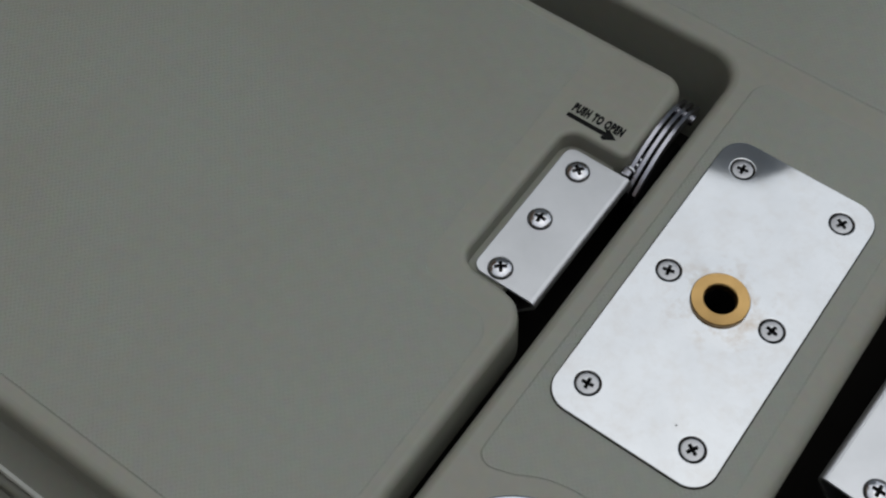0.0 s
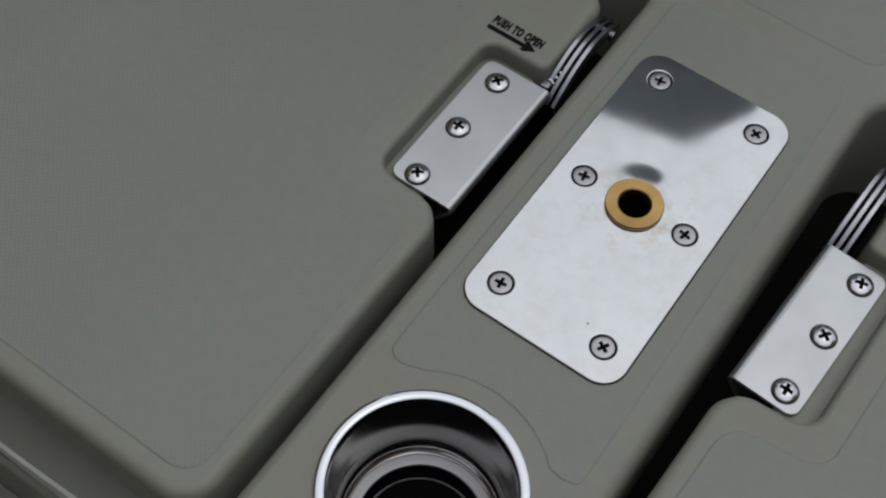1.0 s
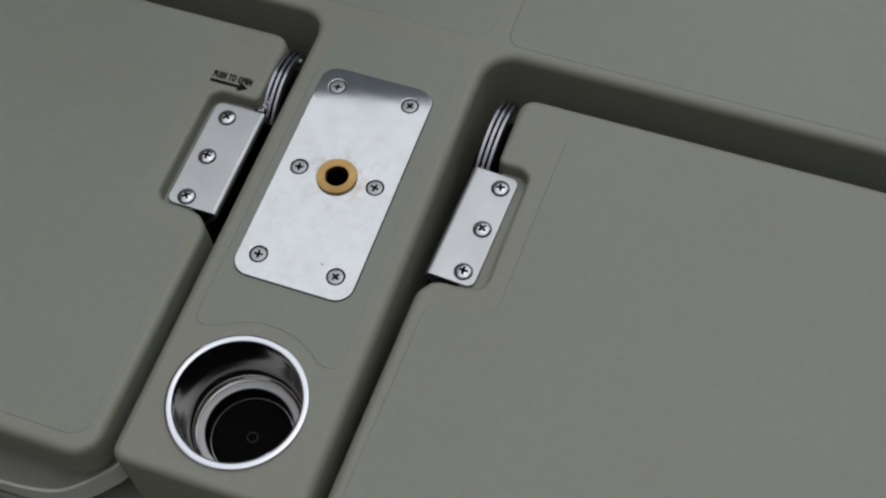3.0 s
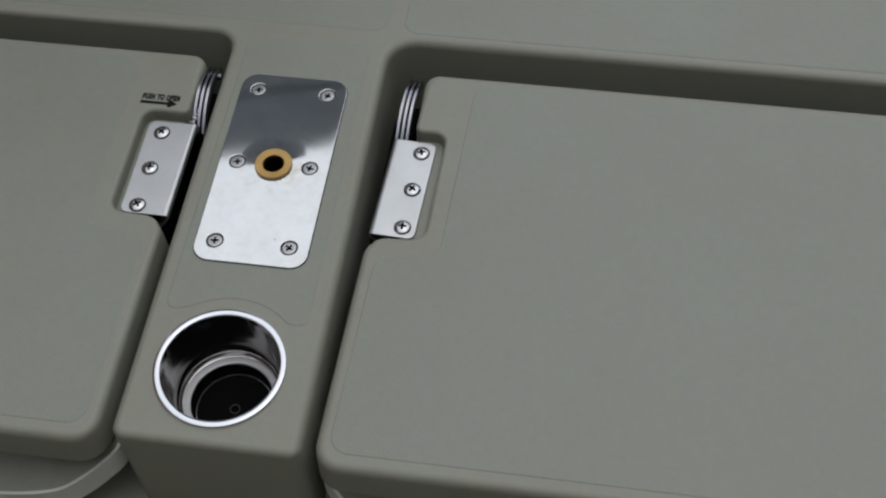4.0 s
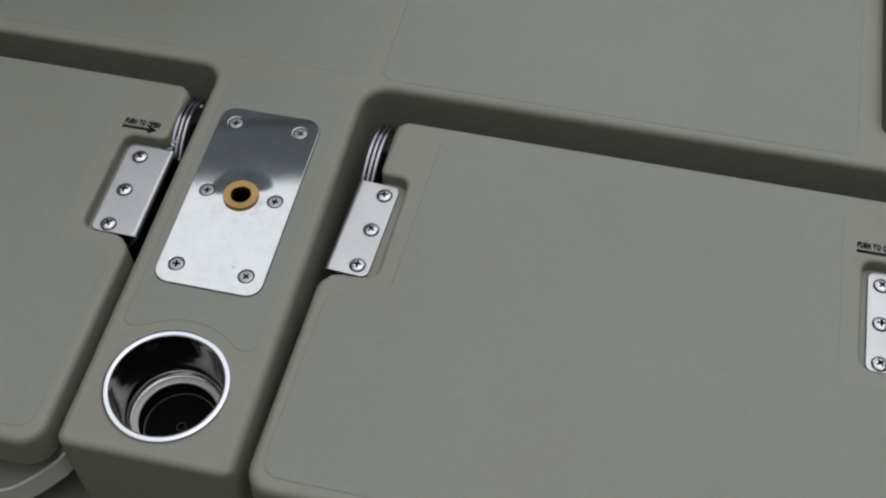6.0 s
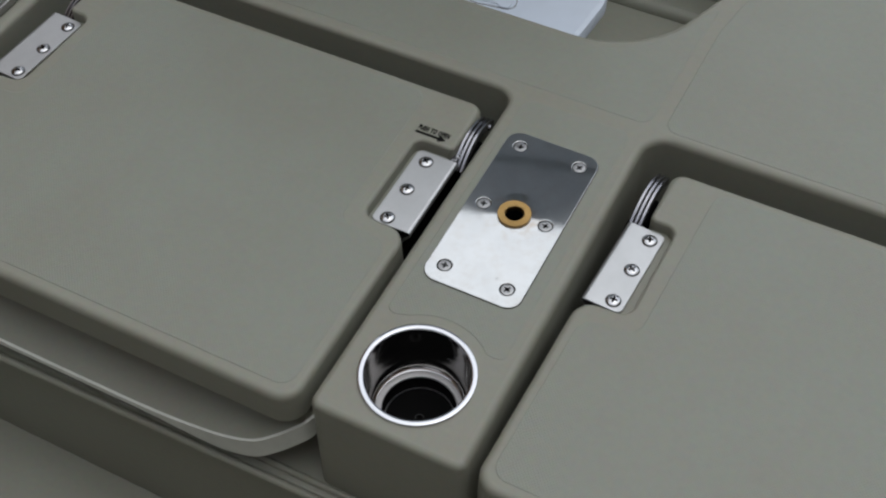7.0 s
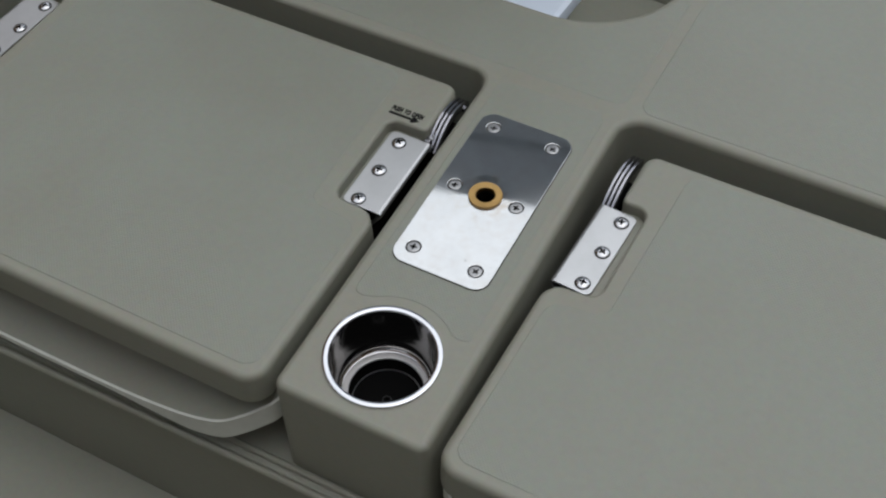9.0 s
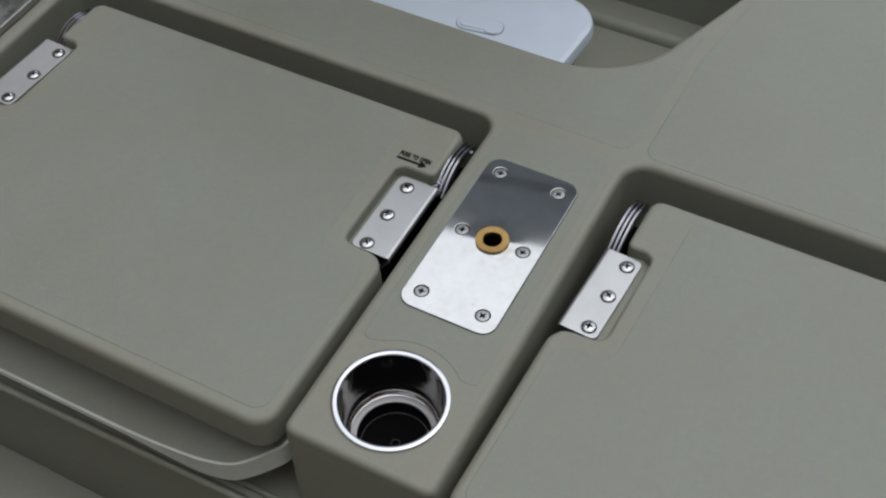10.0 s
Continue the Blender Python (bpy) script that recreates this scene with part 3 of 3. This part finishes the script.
# ---- hinges ----
def link_plate(bm, x, thick, span, rise, lift):
    """A curved flat link standing upright along y."""
    top, low = [], []
    for k in range(15):
        s = k / 14
        y = span[0] + (span[1] - span[0]) * s
        z = lift + rise * (1 - ((s - 0.55) / 0.55) ** 2)
        top.append((y, z))
        low.append((y, z - 0.009))
    a = [[bm.verts.new((x + dx, y, z)) for y, z in line] for dx in (-thick / 2, thick / 2) for line in (top, low)]
    t0, l0, t1, l1 = a
    for i in range(14):
        for p, q in ((t0, t1), (l1, l0), (l0, t0), (t1, l1)):
            bm.faces.new((p[i], q[i], q[i + 1], p[i + 1])).smooth = True
    bm.faces.new((t0[0], l0[0], l1[0], t1[0]))
    bm.faces.new((t0[-1], t1[-1], l1[-1], l0[-1]))


def hinge(x, y, turn, side, spring, width, first, label, inner=0.0108, lift=-0.008):
    """A hinge whose leaf lies on the lid; side: +1 where the gap lies towards +x."""
    h = thing("hinge", label, "hinge", "hinges of the hatch lids")
    h.matrix_world = pose(x, y, -0.0134, 0, 0, turn)
    y0, y1 = (-0.0450, 0.0498) if side > 0 else (-0.0472, 0.0492)
    bm = bmesh.new()
    outline = [(-inner, y0, 0.006), (width, y0, 0.0), (width, y1, 0.0), (-inner, y1, 0.006)]
    if side < 0:
        outline = [(-px, py, r) for px, py, r in reversed(outline)]
    slab(bm, rounded(outline), 0.0, -0.0018, 0.0003, steps=2)
    ends = []
    for yy in (y0, y1):
        row = []
        for rad, zc in ((0.0035, 0), (0.0017, 0)):
            arcp = [(side * (width + rad * math.sin(radians(a))), -0.0035 + rad * math.cos(radians(a))) for a in range(0, 131, 10)]
            arcp.append((side * (width + rad - 0.012), -0.022))
            row.append([bm.verts.new((px, yy, pz)) for px, pz in arcp])
        ends.append(row)
    (o0, i0), (o1, i1) = ends
    for a, b in ((o0, o1), (i1, i0), (i0, o0), (o1, i1)):
        for k in range(len(a) - 1):
            bm.faces.new((a[k], b[k], b[k + 1], a[k + 1])).smooth = True
    part("leaf", bm, BRUSHED, h)
    for k, twist in zip((-1, 0, 1), (20, -15, 35)):
        screw("screw", 0.0063, 0.0017, (0.0, k * 0.0375, 0.0011), twist + 17 * side, h, "domed steel screw")
        # dark ring painted as the shadow round the domed head
        bm = bmesh.new()
        lathe(bm, [(0.0050, 0.0001), (0.0069, 0.0004), (0.0070, 0.0002), (0.0070, -0.0004)], 0.0, k * 0.0375, 32)
        part("shade_ring", bm, DIMPLE_SHADE, h, "dark ring standing in for shade round the screw head")
    for k in range(3):
        bm = bmesh.new()
        link_plate(bm, side * (first + 0.0042 * k), 0.0021, (0.047, 0.117), 0.0180, lift)
        part("link", bm, LINKS, h)
    # black block added to darken the space between the links
    bm = bmesh.new()
    x0, x1 = sorted((side * (first - 0.002), side * (first + 0.0112)))
    slab(bm, rounded([(x0, 0.0520, 0.002), (x1, 0.0520, 0.002), (x1, 0.0960, 0.002), (x0, 0.0960, 0.002)]), -0.0130, -0.045, 0.002)
    part("link_backing", bm, BLACK, h, "black block added to darken the space between links")
    if spring:
        bm = bmesh.new()
        tube(bm, [(side * (first - 0.0025), 0.1080, lift + 0.0035), (side * (first + 0.0108), 0.1080, lift + 0.0035)], 0.0032, 14)
        part("pivot_pin", bm, LINKS, h, "round steel pivot pin")
        bm = bmesh.new()
        x0, x1 = sorted((side * (first - 0.0040), side * (first + 0.0015)))
        slab(bm, rounded([(x0, 0.0515, 0.001), (x1, 0.0515, 0.001), (x1, 0.0580, 0.001), (x0, 0.0580, 0.001)]), -0.0005, -0.010, 0.0008)
        part("clamp", bm, LINKS, h, "dull steel clamp")
        bm = bmesh.new()
        tube(bm, [(side * first + 0.0042 * math.cos(a * 0.7), 0.056 + a * 0.00045, -0.004 + 0.0042 * math.sin(a * 0.7)) for a in range(0, 30)], 0.0011, 8)
        part("spring", bm, SCREW, h, "small coiled steel spring")
    return h


hinge(-0.1045, -0.0055, 0, 1, True, 0.0238, 0.0228, "brushed steel hinge leaf with curved links beside console", 0.0132)
hinge(0.5315, -0.0044, 0, 1, True, 0.0238, 0.0165, "brushed steel hinge leaf with curved links beside the rim")
hinge(0.1132, -0.0014, -3, -1, False, 0.0222, 0.0160, "brushed steel hinge leaf screwed into a lid notch")
hinge(-0.5232, -0.0017, -3, -1, False, 0.0258, 0.0135, "brushed steel hinge leaf at the far lid edge", 0.0100, -0.014)


# ---- trays below the lids, with their light edging ----
def smooth_line(points, steps=10):
    """A line that passes smoothly through its points."""
    p = [Vector(q) for q in points]
    p = [p[0] * 2 - p[1]] + p + [p[-1] * 2 - p[-2]]
    out = []
    for i in range(1, len(p) - 2):
        for k in range(steps):
            u = k / steps
            out.append(0.5 * (2 * p[i] + (p[i + 1] - p[i - 1]) * u + (2 * p[i - 1] - 5 * p[i] + 4 * p[i + 1] - p[i + 2]) * u * u
                              + (3 * p[i] - p[i - 1] - 3 * p[i + 1] + p[i + 2]) * u ** 3))
    return out + [p[-2]]


def eased(v, a, b):
    v = min(1.0, max(0.0, (v - a) / (b - a)))
    return v * v * (3 - 2 * v)


def sides(line):
    """The level outward direction at each point of a line that runs with the tray on its left."""
    out = []
    for i in range(len(line)):
        d = line[min(i + 1, len(line) - 1)] - line[max(i - 1, 0)]
        out.append(Vector((d.y, -d.x, 0.0)).normalized())
    return out


def sweep(rows):
    bm = bmesh.new()
    rows = [[bm.verts.new(q) for q in row] for row in rows]
    n = len(rows[0])
    for a, b in zip(rows, rows[1:]):
        for k in range(n):
            bm.faces.new((a[k], a[(k + 1) % n], b[(k + 1) % n], b[k])).smooth = True
    bm.faces.new(rows[0])
    bm.faces.new(rows[-1][::-1])
    return bm


# the rim falls from beside the console towards the outer end
RIM = smooth_line([(-0.5600, -0.2675, -0.0970), (-0.3000, -0.2675, -0.0965), (-0.2200, -0.2675, -0.0945), (-0.1700, -0.2675, -0.0878), (-0.1400, -0.2668, -0.0808), (-0.1160, -0.2632, -0.0738),
                   (-0.0980, -0.2550, -0.0642), (-0.0850, -0.2460, -0.0565), (-0.0755, -0.2370, -0.0505), (-0.0705, -0.2200, -0.0460), (-0.0700, -0.1950, -0.0445)])
for name, mirrored, label in (("tray_west", False, "light grey flexible edging strip along the tray rim"), ("tray_east", True, "light grey flexible edging strip beside the console")):
    outward = sides(RIM)
    tray_rows, strip_rows = [], []
    for p, out in zip(RIM, outward):
        up = lambda w: p.z + (-0.0540 - p.z) * w - 0.0006
        low = Vector((0, 0, -0.014))
        rim, rise, fold, inner = (p - out * d for d in (0.0, 0.016, 0.034, 0.052))
        rise, fold, inner = (Vector((q.x, q.y, up(w))) for q, w in ((rise, 0.14), (fold, 0.42), (inner, 0.90)))
        tray_rows.append([rim - Vector((0, 0, 0.0006)), rise, fold, inner, inner + low, rim + low * 0.25])
        tall, th = 0.005 + 0.0200 * eased(p.x, -0.248, -0.108), out * 0.0021
        foot = p + out * 0.0008 - Vector((0, 0, tall))
        strip_rows.append([p, p + th - Vector((0, 0, 0.0006)), foot + th, foot])
    if mirrored:
        tray_rows, strip_rows = ([[Vector((0.009 - q.x, q.y, q.z)) for q in row] for row in rows] for rows in (tray_rows, strip_rows))
    structure(name, sweep(tray_rows), SMOOTH, "taupe plastic tray rim below the hatch lid", "tray")
    tagged(part("edging_strip", sweep(strip_rows), TRIM), label, "edging", "edgings of the seat trays")

# ---- white box in the rear well ----
white = thing("storage_box", "white plastic storage box with latch in rear well", "box")
bm = bmesh.new()
slab(bm, rounded([(-0.46, 0.2480, 0.012), (-0.074, 0.2530, 0.006), (-0.066, 0.368, 0.034), (-0.46, 0.43, 0.012)]), -0.0605, -0.1198, 0.003)
part("body", bm, SMOOTH, white, "taupe lower body")
bm = bmesh.new()
slab(bm, rounded([(-0.46, 0.2430, 0.012), (-0.0595, 0.2470, 0.010), (-0.0495, 0.3860, 0.045), (-0.46, 0.44, 0.012)], 12), -0.045, -0.060, 0.007, steps=2)
part("cover", bm, WHITE, white)
bm = bmesh.new()
oval = rounded([(-0.189, 0.288, 0.010), (-0.137, 0.295, 0.010), (-0.139, 0.317, 0.010), (-0.191, 0.310, 0.010)])
# slightly larger darker slab, painted as the shadow line round the latch plate
slab(bm, inset(oval, -0.0008), -0.0446, -0.0452, 0.0002, steps=2)
part("latch_shadow", bm, PALE, white, "fine grey border standing in for the latch plate's shadow line")
bm = bmesh.new()
slab(bm, oval, -0.0436, -0.0451, 0.0008)
part("latch_plate", bm, WHITE, white, "white oval latch plate")
bm = bmesh.new()
slab(bm, rounded([(-0.185, 0.2915, 0.006), (-0.155, 0.2955, 0.006), (-0.153, 0.2925, 0.003), (-0.141, 0.2940, 0.004), (-0.143, 0.3110, 0.006), (-0.187, 0.3055, 0.006)]), -0.0420, -0.0437, 0.0012)
part("latch", bm, WHITE, white, "white oval latch")

# ---- small things beside the deck ----
bm = bmesh.new()
slab(bm, rounded([(0.6360, -0.0300, 0.0015), (0.6420, -0.0300, 0.0015), (0.6420, 0.0780, 0.0015), (0.6360, 0.0780, 0.0015)]), -0.030, -0.088, 0.0012)
for v in bm.verts:
    v.co.x += 0.031 * (v.co.z + 0.012) / 0.128
tagged(part("side_pad", bm, PALE), "pale grey plastic pad on the gunwale wall", "pad")

hatch = thing("side_hatch", "smoked glossy hatch with steel edge beside the rim", "hatch")
bm = bmesh.new()
slab(bm, rounded([(-0.690, -0.16, 0.01), (-0.5860, -0.16, 0.01), (-0.5860, 0.46, 0.01), (-0.690, 0.46, 0.01)]), 0.0040, -0.0010, 0.001)
part("pane", bm, SMOKED, hatch)
bm = bmesh.new()
slab(bm, rounded([(-0.5858, -0.163, 0.001), (-0.5832, -0.163, 0.001), (-0.5832, 0.463, 0.001), (-0.5858, 0.463, 0.001)]), 0.0060, -0.0018, 0.0009)
part("edge_bar", bm, SATIN, hatch, "bright steel edge bar")

# ---- unseen upright panel behind the deck, set by its reflection in the plate ----
backrest = thing("backrest", "pale blue-grey upright panel, unseen, placed for its reflection", "backrest")
for name, pts, thick, mat in (("board", [(-0.75, 0.0, 0.01), (-0.095, 0.0, 0.01), (-0.062, 0.470, 0.01), (-0.75, 0.640, 0.01)], 0.016, PANEL),
                              ("upper_part", [(-0.75, 0.641, 0.01), (-0.062, 0.471, 0.01), (-0.056, 0.510, 0.02), (-0.115, 0.612, 0.03), (-0.25, 0.648, 0.08), (-0.45, 0.700, 0.1), (-0.75, 0.810, 0.08)], 0.019, UPPER_PANEL)):
    bm = bmesh.new()
    slab(bm, rounded(pts), thick, -thick, 0.008)
    for v in bm.verts:
        v.co = Vector((v.co.x, 0.530 - v.co.z, v.co.y * 1.06 - 0.0120))
    part(name, bm, mat, backrest)

# ---- surroundings ----
bm = bmesh.new()
slab(bm, rounded([(-60, -60, 0), (60, -60, 0), (60, 60, 0), (-60, 60, 0)]), -0.60, -0.70, 0.0)
structure("ground", bm, CONCRETE, "grey concrete yard under the boat", "ground")
bm = bmesh.new()
box(bm, -0.80, 0.80, -2.2, 0.96, -0.5998, -0.3405)
structure("hull", bm, SMOOTH, "taupe plastic boat hull on the ground", "hull")
# unseen walls, added to block low sky light; heights set by the shading
for name, (x0, x1, y0, y1), high, mat in (("wall_north", (-5.0, 5.0, 4.0, 4.2), 1.6, WALL_GREY), ("wall_south", (-5.0, 5.0, -5.2, -5.0), 5.8, BOUNCE_BROWN),
                                          ("wall_east", (5.0, 5.2, -5.2, 4.2), 5.8, BOUNCE_BROWN), ("wall_west", (-5.2, -5.0, -5.2, 4.2), 6.8, BOUNCE_BROWN)):
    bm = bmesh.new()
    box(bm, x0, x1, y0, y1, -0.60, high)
    structure(name, bm, mat, "unseen wall added to block low sky light", "wall")
